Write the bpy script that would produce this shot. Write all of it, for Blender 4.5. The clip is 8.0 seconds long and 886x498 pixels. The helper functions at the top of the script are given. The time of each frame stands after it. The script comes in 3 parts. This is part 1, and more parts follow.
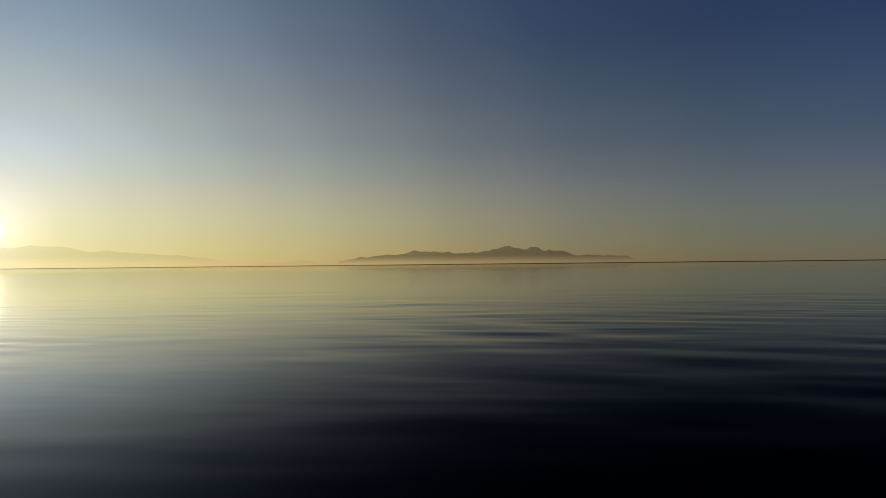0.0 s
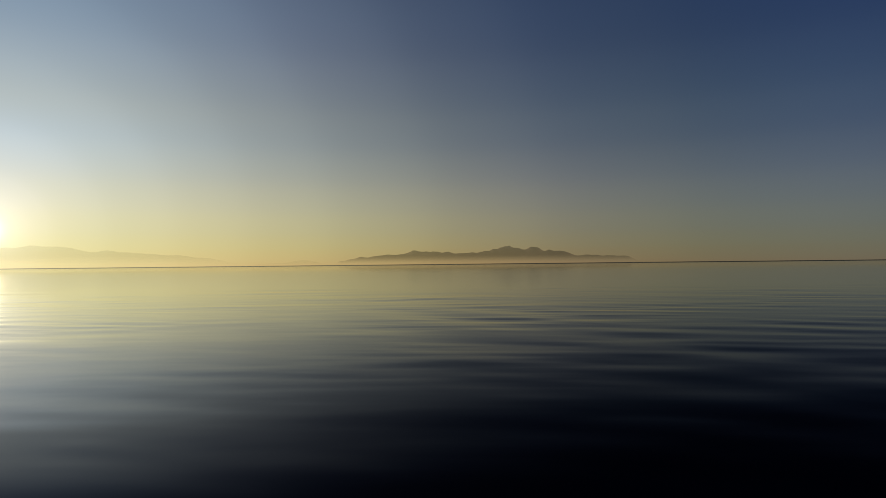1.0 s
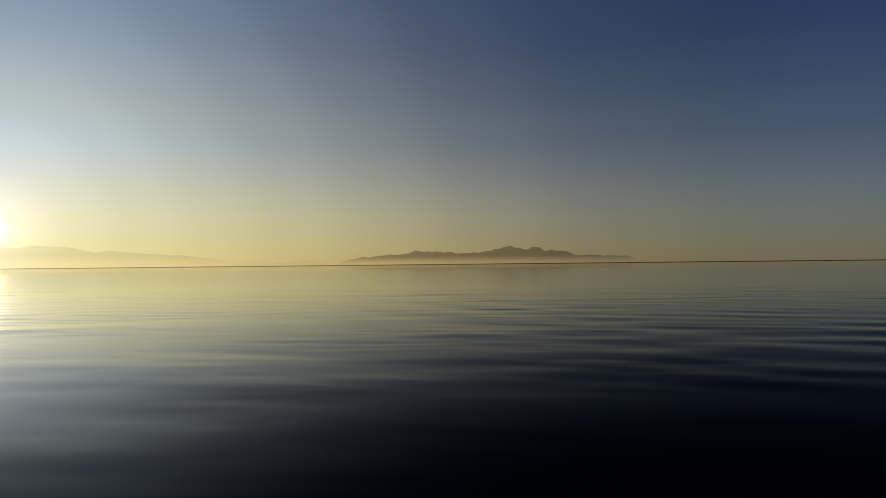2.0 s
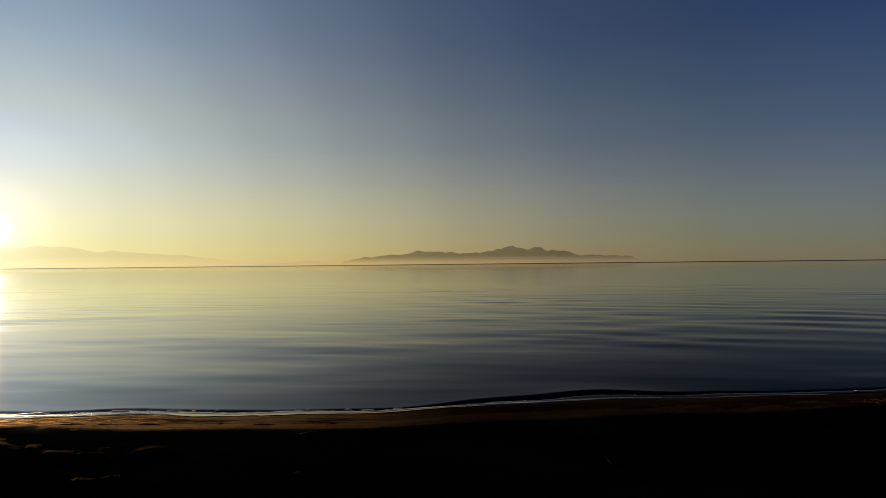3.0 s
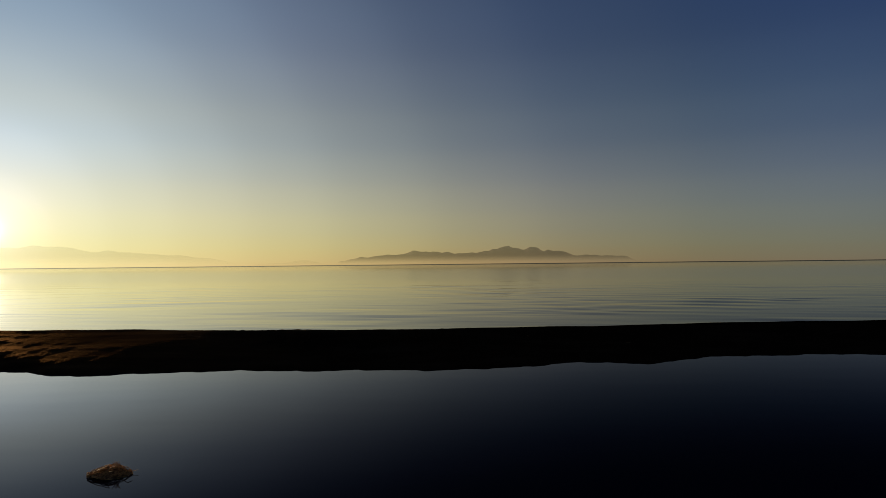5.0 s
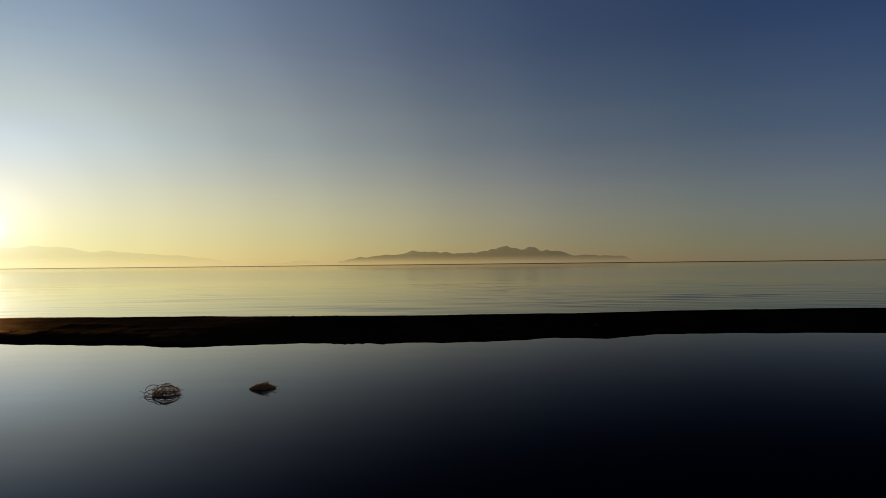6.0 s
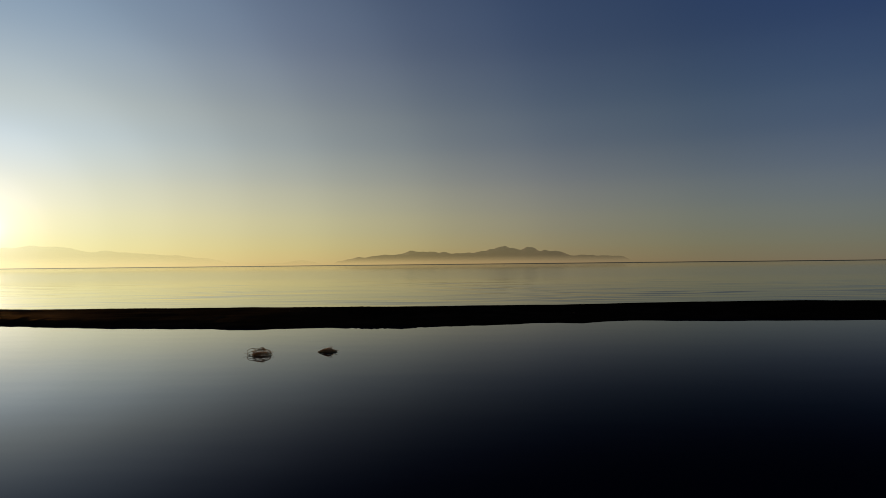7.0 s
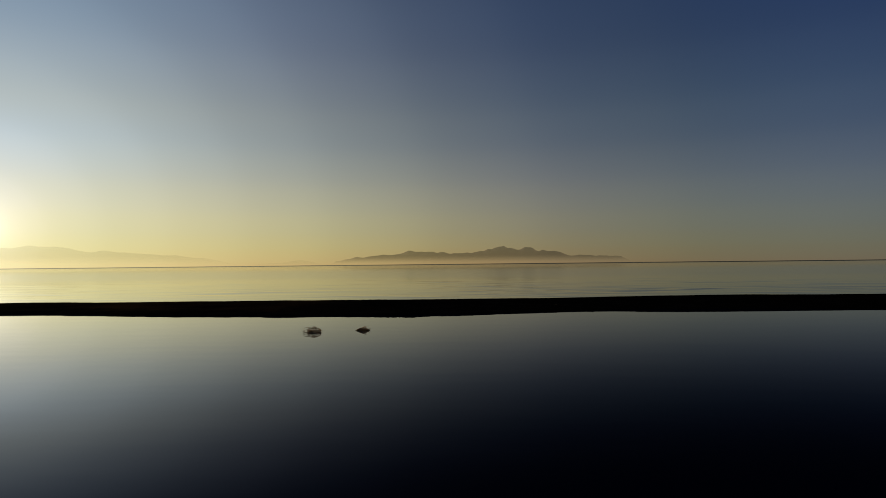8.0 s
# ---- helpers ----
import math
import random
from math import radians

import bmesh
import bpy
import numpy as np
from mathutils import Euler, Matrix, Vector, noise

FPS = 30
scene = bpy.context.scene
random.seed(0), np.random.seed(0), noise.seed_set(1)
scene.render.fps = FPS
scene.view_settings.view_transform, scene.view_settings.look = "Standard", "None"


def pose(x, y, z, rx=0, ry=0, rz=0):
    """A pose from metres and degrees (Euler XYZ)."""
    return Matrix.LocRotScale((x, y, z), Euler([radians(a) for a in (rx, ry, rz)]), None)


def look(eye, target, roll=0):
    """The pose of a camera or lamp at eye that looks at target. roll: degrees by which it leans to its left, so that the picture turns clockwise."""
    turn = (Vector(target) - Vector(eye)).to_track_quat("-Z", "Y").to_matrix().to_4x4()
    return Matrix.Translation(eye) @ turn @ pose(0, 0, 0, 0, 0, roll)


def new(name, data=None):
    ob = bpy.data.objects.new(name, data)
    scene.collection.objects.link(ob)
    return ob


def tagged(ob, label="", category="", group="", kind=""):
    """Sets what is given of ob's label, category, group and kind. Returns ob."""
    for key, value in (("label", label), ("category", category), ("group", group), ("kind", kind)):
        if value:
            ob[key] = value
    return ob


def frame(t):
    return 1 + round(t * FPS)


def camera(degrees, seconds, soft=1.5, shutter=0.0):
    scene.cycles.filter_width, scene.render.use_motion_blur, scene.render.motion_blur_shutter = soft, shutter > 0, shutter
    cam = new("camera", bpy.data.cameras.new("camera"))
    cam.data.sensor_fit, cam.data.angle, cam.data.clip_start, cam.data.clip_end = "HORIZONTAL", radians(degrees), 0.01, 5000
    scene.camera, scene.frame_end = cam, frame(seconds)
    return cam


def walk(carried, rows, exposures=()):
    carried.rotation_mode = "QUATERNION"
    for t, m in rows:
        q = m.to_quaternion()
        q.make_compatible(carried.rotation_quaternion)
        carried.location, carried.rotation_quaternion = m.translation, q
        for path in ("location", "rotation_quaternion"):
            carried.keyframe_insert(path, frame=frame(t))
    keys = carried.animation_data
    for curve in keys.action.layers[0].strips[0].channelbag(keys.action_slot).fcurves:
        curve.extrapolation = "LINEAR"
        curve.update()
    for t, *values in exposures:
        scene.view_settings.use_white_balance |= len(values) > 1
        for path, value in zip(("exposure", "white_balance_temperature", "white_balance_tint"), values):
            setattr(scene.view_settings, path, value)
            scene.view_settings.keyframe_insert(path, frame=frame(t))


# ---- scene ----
SUN_AZIMUTH, SUN_ELEVATION = radians(-38.7), radians(2.8)   # from +y, clockwise

cam = camera(70, 8.0, soft=0.45, shutter=0.05)


# The drone glides backwards, 2.5 m above the water, drifting slowly to its left.
def drone(x, y, heading, z=2.5, roll=-0.6):
    a, tilt = radians(heading), radians(1.33)
    return look((x, y, z), (x - 100 * math.sin(a), y + 100 * math.cos(a), z + 100 * math.tan(tilt)), roll)


walk(cam, [
    (0.0, drone(0.66, 37.7, 2.63)), (0.5, drone(0.64, 34.7, 2.63)), (1.0, drone(0.61, 31.7, 2.63)), (1.5, drone(0.58, 28.7, 2.68)),
    (3.0, drone(0.47, 19.7, 2.94)), (3.5, drone(0.42, 16.7, 2.86)), (4.0, drone(0.37, 13.7, 2.78)), (4.5, drone(0.31, 10.7, 2.68)),
    (5.2, drone(0.22, 6.8, 2.55)), (6.0, drone(0.10, 2.62, 2.45)), (6.5, drone(0.01, 0.0, 2.37)), (7.0, drone(-0.07, -2.72, 2.30)),
    (7.5, drone(-0.13, -5.59, 2.22)), (8.0, drone(-0.17, -8.6, 2.14)),
], exposures=[(0.0, -0.17), (1.5, -0.17), (3.0, 0.0), (7.0, -0.01), (7.5, -0.02), (8.0, -0.19)])


# ---- light ----
sun_way = Vector((math.sin(SUN_AZIMUTH) * math.cos(SUN_ELEVATION), math.cos(SUN_AZIMUTH) * math.cos(SUN_ELEVATION), math.sin(SUN_ELEVATION)))
# Evening air: thin air and the glow round the sun, each by the angle from the sun times the height above the horizon, in degrees.
AIR_BY_SUN = [
    (0, (0.497, 0.525, 0.312)),
    (4, (0.450, 0.486, 0.298)),
    (8, (0.412, 0.449, 0.290)),
    (13, (0.403, 0.431, 0.295)),
    (19, (0.370, 0.397, 0.292)),
    (26, (0.320, 0.348, 0.270)),
    (35, (0.246, 0.264, 0.223)),
    (45, (0.177, 0.192, 0.189)),
    (57, (0.124, 0.148, 0.163)),
    (71, (0.101, 0.130, 0.170)),
    (110, (0.077, 0.104, 0.139)),
    (180, (0.067, 0.091, 0.122)),
]
AIR_BY_HEIGHT = [
    (0, (1.700, 1.072, 0.535)),
    (1.2, (1.575, 1.197, 0.650)),
    (2.6, (1.444, 1.224, 0.800)),
    (4.5, (1.284, 1.178, 0.939)),
    (7, (1.000, 1.000, 1.000)),
    (10, (0.659, 0.754, 0.930)),
    (13.5, (0.441, 0.584, 0.844)),
    (18, (0.263, 0.397, 0.721)),
    (24, (0.163, 0.278, 0.598)),
    (42, (0.065, 0.111, 0.239)),
    (90, (0.029, 0.050, 0.108)),
]
GLOW_BY_SUN = [
    (0, (0.517, 0.519, 0.753)),
    (4, (0.361, 0.368, 0.487)),
    (8, (0.253, 0.261, 0.327)),
    (13, (0.176, 0.176, 0.212)),
    (19, (0.112, 0.100, 0.115)),
    (26, (0.066, 0.049, 0.056)),
    (35, (0.029, 0.019, 0.021)),
    (45, (0.009, 0.006, 0.006)),
    (57, (0.002, 0.001, 0.001)),
    (71, (0.000, 0.000, 0.000)),
    (100, (0.000, 0.000, 0.000)),
    (180, (0.000, 0.000, 0.000)),
]
GLOW_BY_HEIGHT = [
    (0, (0.450, 0.900, 0.620)),
    (1.2, (0.560, 0.830, 0.600)),
    (2.6, (0.690, 0.810, 0.660)),
    (4.5, (0.874, 0.872, 0.791)),
    (7, (1.001, 1.000, 1.001)),
    (10, (1.168, 1.259, 1.338)),
    (13.5, (1.374, 1.351, 1.241)),
    (18, (1.327, 1.577, 1.632)),
    (24, (1.083, 1.573, 1.734)),
    (42, (0.433, 0.629, 0.694)),
    (90, (0.217, 0.315, 0.347)),
]


def world_sky():
    world = bpy.data.worlds.new("evening_sky")
    scene.world = world
    world.use_nodes = True
    nt = world.node_tree
    nt.nodes.clear()

    def op(kind, a, b=None):
        n = nt.nodes.new("ShaderNodeMath")
        n.operation = kind
        for socket, v in zip(n.inputs, (a, b)):
            if isinstance(v, bpy.types.NodeSocket):
                nt.links.new(v, socket)
            elif v is not None:
                socket.default_value = v
        return n.outputs[0]

    def ramp(degrees, most, stops):
        n = nt.nodes.new("ShaderNodeValToRGB")
        n.color_ramp.interpolation = "CARDINAL"
        els = n.color_ramp.elements
        while len(els) < len(stops):
            els.new(0.5)
        for e, (p, c) in zip(els, stops):
            e.position, e.color = math.sqrt(p / most), (*(v / 2 for v in c), 1)
        nt.links.new(op("SQRT", op("DIVIDE", degrees, most)), n.inputs[0])
        twice = nt.nodes.new("ShaderNodeVectorMath")
        twice.operation = "ADD"
        nt.links.new(n.outputs[0], twice.inputs[0])
        nt.links.new(n.outputs[0], twice.inputs[1])
        return twice.outputs[0]

    def blend(kind, a, b):
        n = nt.nodes.new("ShaderNodeVectorMath")
        n.operation = kind
        nt.links.new(a, n.inputs[0])
        nt.links.new(b, n.inputs[1])
        return n.outputs[0]

    way = nt.nodes.new("ShaderNodeTexCoord").outputs["Generated"]
    dot = nt.nodes.new("ShaderNodeVectorMath")
    dot.operation = "DOT_PRODUCT"
    nt.links.new(way, dot.inputs[0])
    dot.inputs[1].default_value = sun_way
    high = nt.nodes.new("ShaderNodeSeparateXYZ")
    nt.links.new(way, high.inputs[0])
    off_sun = op("MULTIPLY", op("ARCCOSINE", op("MINIMUM", dot.outputs["Value"], 1.0)), 180 / math.pi)
    up = op("MULTIPLY", op("ABSOLUTE", op("ARCSINE", high.outputs[2])), 180 / math.pi)
    air = blend("MULTIPLY", ramp(off_sun, 180, AIR_BY_SUN), ramp(up, 90, AIR_BY_HEIGHT))
    glow = blend("MULTIPLY", ramp(off_sun, 180, GLOW_BY_SUN), ramp(up, 90, GLOW_BY_HEIGHT))
    air = blend("ADD", air, glow)
    core = op("MULTIPLY", op("EXPONENT", op("MULTIPLY", op("POWER", off_sun, 2.0), -1 / 0.85 ** 2)), 1.1)
    core = op("ADD", core, op("MULTIPLY", op("EXPONENT", op("MULTIPLY", op("POWER", off_sun, 2.0), -1 / 2.4 ** 2)), 0.24))
    core_col = nt.nodes.new("ShaderNodeCombineXYZ")
    for i in range(3):
        nt.links.new(core, core_col.inputs[i])
    sky = nt.nodes.new("ShaderNodeTexSky")
    sky.sky_type, sky.sun_disc = "NISHITA", False
    sky.sun_elevation, sky.sun_rotation = SUN_ELEVATION, SUN_AZIMUTH
    backs = []
    for colour, strength in ((blend("ADD", air, core_col.outputs[0]), 1.0), (sky.outputs[0], 0.003)):
        back = nt.nodes.new("ShaderNodeBackground")
        nt.links.new(colour, back.inputs[0])
        back.inputs[1].default_value = strength
        backs.append(back)
    both = nt.nodes.new("ShaderNodeAddShader")
    out = nt.nodes.new("ShaderNodeOutputWorld")
    for i in range(2):
        nt.links.new(backs[i].outputs[0], both.inputs[i])
    nt.links.new(both.outputs[0], out.inputs[0])


world_sky()

sun = new("sun", bpy.data.lights.new("sun", "SUN"))
sun.data.energy, sun.data.angle, sun.data.color = 5.0, radians(0.53), (1.0, 0.72, 0.42)
sun.matrix_world = look(sun_way * 50, (0, 0, 0))


# ---- materials ----
class Mat:
    """A node material with short ways to add nodes."""

    def __init__(self, name):
        self.m = bpy.data.materials.new(name)
        self.m.use_nodes = True
        self.nt = self.m.node_tree
        self.b = self.nt.nodes["Principled BSDF"]
        self.out = self.nt.nodes["Material Output"]
        self.pos = self.nt.nodes.new("ShaderNodeNewGeometry").outputs["Position"]

    def node(self, kind, **inputs):
        n = self.nt.nodes.new("ShaderNode" + kind)
        for k, v in inputs.items():
            self.put(n.inputs[k.replace("_", " ")], v)
        return n

    def put(self, socket, v):
        if isinstance(v, bpy.types.NodeSocket):
            self.nt.links.new(v, socket)
        else:
            socket.default_value = v

    def math(self, op, a, b=0.0, clamp=False):
        n = self.nt.nodes.new("ShaderNodeMath")
        n.operation, n.use_clamp = op, clamp
        self.put(n.inputs[0], a)
        self.put(n.inputs[1], b)
        return n.outputs[0]

    def scaled(self, vec):
        n = self.nt.nodes.new("ShaderNodeVectorMath")
        n.operation = "MULTIPLY"
        self.put(n.inputs[0], self.pos)
        self.put(n.inputs[1], vec)
        return n.outputs[0]

    def noise(self, scale, detail=4.0, rough=0.55, vec=(1, 1, 1)):
        n = self.node("TexNoise", Vector=self.scaled(vec), Scale=scale, Detail=detail, Roughness=rough)
        return n.outputs["Fac"]

    def ramp(self, fac, stops):
        n = self.nt.nodes.new("ShaderNodeValToRGB")
        els = n.color_ramp.elements
        while len(els) < len(stops):
            els.new(0.5)
        for e, (p, c) in zip(els, stops):
            e.position, e.color = p, (*c, 1)
        self.put(n.inputs[0], fac)
        return n.outputs[0]

    def span(self, v, a, b, c=0.0, d=1.0):
        n = self.node("MapRange", Value=v, From_Min=a, From_Max=b, To_Min=c, To_Max=d)
        n.interpolation_type = "SMOOTHSTEP"
        return n.outputs[0]

    def bump(self, height, strength, distance, normal=None):
        n = self.node("Bump", Height=height, Strength=strength, Distance=distance)
        if normal is not None:
            self.put(n.inputs["Normal"], normal)
        return n.outputs[0]

    def axis(self, i):
        return self.node("SeparateXYZ", Vector=self.pos).outputs[i]

    def set(self, **inputs):
        for k, v in inputs.items():
            self.put(self.b.inputs[k.replace("_", " ")], v)
        return self


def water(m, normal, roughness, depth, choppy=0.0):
    """Dark water: the gloss falls off from grazing to steep views. The falloff is steeper the further a view lies
    off the sun: that side's darkness is tuned to the camera's view and put into the gloss."""
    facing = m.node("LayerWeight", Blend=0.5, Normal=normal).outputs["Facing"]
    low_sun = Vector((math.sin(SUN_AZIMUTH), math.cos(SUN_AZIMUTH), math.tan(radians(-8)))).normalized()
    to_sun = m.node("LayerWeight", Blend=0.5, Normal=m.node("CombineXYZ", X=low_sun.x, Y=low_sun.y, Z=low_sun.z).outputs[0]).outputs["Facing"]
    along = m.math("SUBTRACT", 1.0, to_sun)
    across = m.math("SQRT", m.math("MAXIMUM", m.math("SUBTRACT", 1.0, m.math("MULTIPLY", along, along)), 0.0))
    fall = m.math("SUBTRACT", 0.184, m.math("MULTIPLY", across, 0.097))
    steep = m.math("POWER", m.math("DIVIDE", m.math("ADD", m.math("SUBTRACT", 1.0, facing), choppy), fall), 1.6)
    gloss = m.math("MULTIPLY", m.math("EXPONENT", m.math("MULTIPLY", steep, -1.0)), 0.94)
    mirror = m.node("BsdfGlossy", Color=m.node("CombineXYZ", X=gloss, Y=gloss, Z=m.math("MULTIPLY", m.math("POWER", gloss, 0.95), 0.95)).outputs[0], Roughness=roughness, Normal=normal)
    body = m.node("BsdfDiffuse", Color=depth)
    both = m.node("AddShader")
    m.nt.links.new(body.outputs[0], both.inputs[0])
    m.nt.links.new(mirror.outputs[0], both.inputs[1])
    m.nt.links.new(both.outputs[0], m.out.inputs[0])
    return m.m


def lake_water():
    m = Mat("lake_water")
    fine = m.noise(1.0, 2.0, 0.5, (0.22, 0.7, 1))
    n = m.bump(fine, 1.0, 0.005)
    ruffled = m.noise(1.0, 3.0, 0.5, (0.0012, 0.006, 1))
    far = m.math("MULTIPLY", m.span(m.axis(1), 380.0, 800.0), m.span(ruffled, 0.45, 0.62))
    far = m.math("MAXIMUM", m.math("MULTIPLY", far, 0.22), m.span(m.axis(1), 1150.0, 1600.0, 0.0, 0.3))
    far = m.math("MAXIMUM", far, m.math("MULTIPLY", m.span(m.axis(1), 50.0, 120.0, 0.0, 0.27), m.span(m.axis(1), 500.0, 160.0, 0.2, 1.0)))
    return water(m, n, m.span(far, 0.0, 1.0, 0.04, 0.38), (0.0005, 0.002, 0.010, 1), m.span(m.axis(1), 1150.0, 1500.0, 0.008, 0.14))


def lagoon_water():
    m = Mat("still_water")
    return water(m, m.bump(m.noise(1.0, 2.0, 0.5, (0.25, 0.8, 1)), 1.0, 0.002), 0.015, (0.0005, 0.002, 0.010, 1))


def sand():
    m = Mat("wet_sand")
    grain = m.noise(260.0, 3.0)
    patch = m.noise(0.7, 5.0, 0.6, (0.6, 1.3, 1))
    mix = m.math("ADD", m.math("MULTIPLY", grain, 0.35), m.math("MULTIPLY", patch, 0.65))
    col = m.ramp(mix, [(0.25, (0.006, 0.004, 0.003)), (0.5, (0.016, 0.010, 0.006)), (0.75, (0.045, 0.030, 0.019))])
    # the sunlit ragged strip on the slope to the lake, put into the colour as pale sand
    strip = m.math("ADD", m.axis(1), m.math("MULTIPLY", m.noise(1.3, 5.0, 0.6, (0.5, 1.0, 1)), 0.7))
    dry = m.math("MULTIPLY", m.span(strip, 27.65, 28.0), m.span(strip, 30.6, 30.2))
    # a darker belt breaks that strip along the slope
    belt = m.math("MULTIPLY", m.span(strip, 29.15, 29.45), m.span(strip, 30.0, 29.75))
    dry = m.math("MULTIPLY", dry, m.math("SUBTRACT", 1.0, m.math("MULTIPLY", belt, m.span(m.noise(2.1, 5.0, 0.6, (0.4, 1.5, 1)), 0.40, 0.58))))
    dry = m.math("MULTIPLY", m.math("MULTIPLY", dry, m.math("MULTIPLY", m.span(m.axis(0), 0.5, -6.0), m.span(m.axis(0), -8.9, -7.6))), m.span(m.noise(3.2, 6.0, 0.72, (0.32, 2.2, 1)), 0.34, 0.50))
    # shade of the trough between two low ridges, painted on as darker sand
    gap_shade = m.math("MULTIPLY", m.math("MULTIPLY", m.span(strip, 29.2, 29.5), m.span(strip, 30.75, 30.45)), m.span(m.axis(0), -1.5, 1.0, 0.0, 0.85))
    col = m.node("MixRGB", Fac=gap_shade, Color1=col, Color2=(0.003, 0.002, 0.0015, 1)).outputs[0]
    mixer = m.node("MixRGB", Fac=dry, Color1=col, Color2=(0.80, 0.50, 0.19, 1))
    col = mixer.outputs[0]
    n = m.bump(m.noise(9.0, 6.0, 0.62, (0.6, 1.2, 1)), 0.7, 0.05)
    n = m.bump(m.noise(60.0, 4.0), 0.8, 0.025, n)
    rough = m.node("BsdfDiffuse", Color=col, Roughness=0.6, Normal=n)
    # gloss raised towards -x stands in for the low sun's glare on the sand
    wet = m.math("ADD", 0.006, m.math("MULTIPLY", m.span(m.axis(0), -2.0, -10.5, 0.0, 0.016), m.span(m.noise(1.1, 6.0, 0.65, (0.22, 1.7, 1)), 0.36, 0.66)))
    # the slope that the last waves wetted, its sun glitter put in as glossy patches
    wet = m.math("ADD", wet, m.math("MULTIPLY", m.span(m.axis(1), 28.2, 29.6, 0.0, 0.17), m.math("MULTIPLY", m.span(m.axis(0), 0.0, -6.0), m.span(m.noise(7.0, 6.0, 0.75, (0.6, 1.3, 1)), 0.48, 0.60))))
    sheen = m.node("BsdfGlossy", Color=m.node("CombineXYZ", X=wet, Y=m.math("MULTIPLY", wet, 0.57), Z=m.math("MULTIPLY", wet, 0.25)).outputs[0], Roughness=0.52, Normal=n)
    both = m.node("AddShader")
    m.nt.links.new(rough.outputs[0], both.inputs[0])
    m.nt.links.new(sheen.outputs[0], both.inputs[1])
    m.nt.links.new(both.outputs[0], m.out.inputs[0])
    return m.m


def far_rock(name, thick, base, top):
    """Rock far off, with thin evening haze put into the material: more see-through towards the foot."""
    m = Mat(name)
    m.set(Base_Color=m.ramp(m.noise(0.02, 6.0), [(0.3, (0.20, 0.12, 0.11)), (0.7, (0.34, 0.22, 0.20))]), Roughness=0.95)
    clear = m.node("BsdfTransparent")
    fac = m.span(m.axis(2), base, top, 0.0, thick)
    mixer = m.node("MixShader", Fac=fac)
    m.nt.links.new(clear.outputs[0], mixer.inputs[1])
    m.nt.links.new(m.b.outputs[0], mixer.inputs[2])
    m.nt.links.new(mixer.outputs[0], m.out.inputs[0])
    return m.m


def dry_twig(name, dark, light):
    m = Mat(name)
    m.set(Base_Color=m.ramp(m.noise(30.0, 4.0), [(0.40, dark), (0.58, light)]), Roughness=0.75, Specular_IOR_Level=0.2)
    thin = m.node("BsdfTranslucent", Color=(0.62, 0.40, 0.19, 1))
    mixer = m.node("MixShader", Fac=0.25)
    m.nt.links.new(m.b.outputs[0], mixer.inputs[1])
    m.nt.links.new(thin.outputs[0], mixer.inputs[2])
    m.nt.links.new(mixer.outputs[0], m.out.inputs[0])
    return m.m


LAKE, STILL, SAND = lake_water(), lagoon_water(), sand()
TWIG = dry_twig("dry_twig", (0.07, 0.034, 0.014), (0.66, 0.44, 0.20))
STICK = dry_twig("weathered_stick", (0.03, 0.016, 0.008), (0.26, 0.17, 0.09))


# ---- shapes of the shore ----
def hump(x, at, wide, high):
    return high * np.exp(-((x - at) / wide) ** 2)


def lake_edge(x):
    """y of the lake's waterline along the bar."""
    return 30.94 + 1.15 * np.tanh((x - 0.5) / 5.5) + hump(x, -24, 9, 0.9) + 0.30 / (1 + np.exp((x + 2) / 1.2)) + 0.10 * np.sin(x * 0.9) + 0.05 * np.sin(x * 2.3 + 1)


def lagoon_edge(x):
    """y of the lagoon's waterline along the bar."""
    big = 22.75 + hump(x, -26, 9, 2.6) + hump(x, -10.5, 2.8, 0.12) - hump(x, -9.1, 1.7, 0.62) + 2.6 / (1 + np.exp(-(x - 4.6) / 1.6)) + hump(x, 4.4, 1.0, -0.45) + hump(x, 2.4, 1.0, 0.35) + hump(x, 3.3, 1.1, 0.34)
    big = big - 2.6 / (1 + np.exp(-(x - 20) / 3.5))
    return big + 0.07 * np.sin(x * 2.1) + 0.05 * np.sin(x * 4.7 + 2) + 0.03 * np.sin(x * 9.1) + 0.02 * np.sin(x * 17.3 + 1)


def middle(x):
    return (lake_edge(np.clip(x, -45, 45)) + lagoon_edge(np.clip(x, -45, 45))) / 2


def grow(a, b, step, reach, rate):
    """Even steps from a to b, then steps that grow, out to reach."""
    s = list(np.arange(a, b, step))
    d = step
    while s[-1] < reach:
        d *= rate
        s.append(s[-1] + d)
    return np.array(s)


def smooth_noise(x, y, scale, seed):
    """A smooth random field of about -1 to 1, made of crossing waves."""
    r = np.random.RandomState(seed)
    z = np.zeros(np.broadcast(x, y).shape)
    for _ in range(10):
        a, k, p = r.uniform(0, 2 * np.pi), r.uniform(0.5, 1.8) / scale, r.uniform(0, 2 * np.pi)
        z += np.sin((x * np.cos(a) + y * np.sin(a)) * k * 2 * np.pi + p)
    return z / 3.5


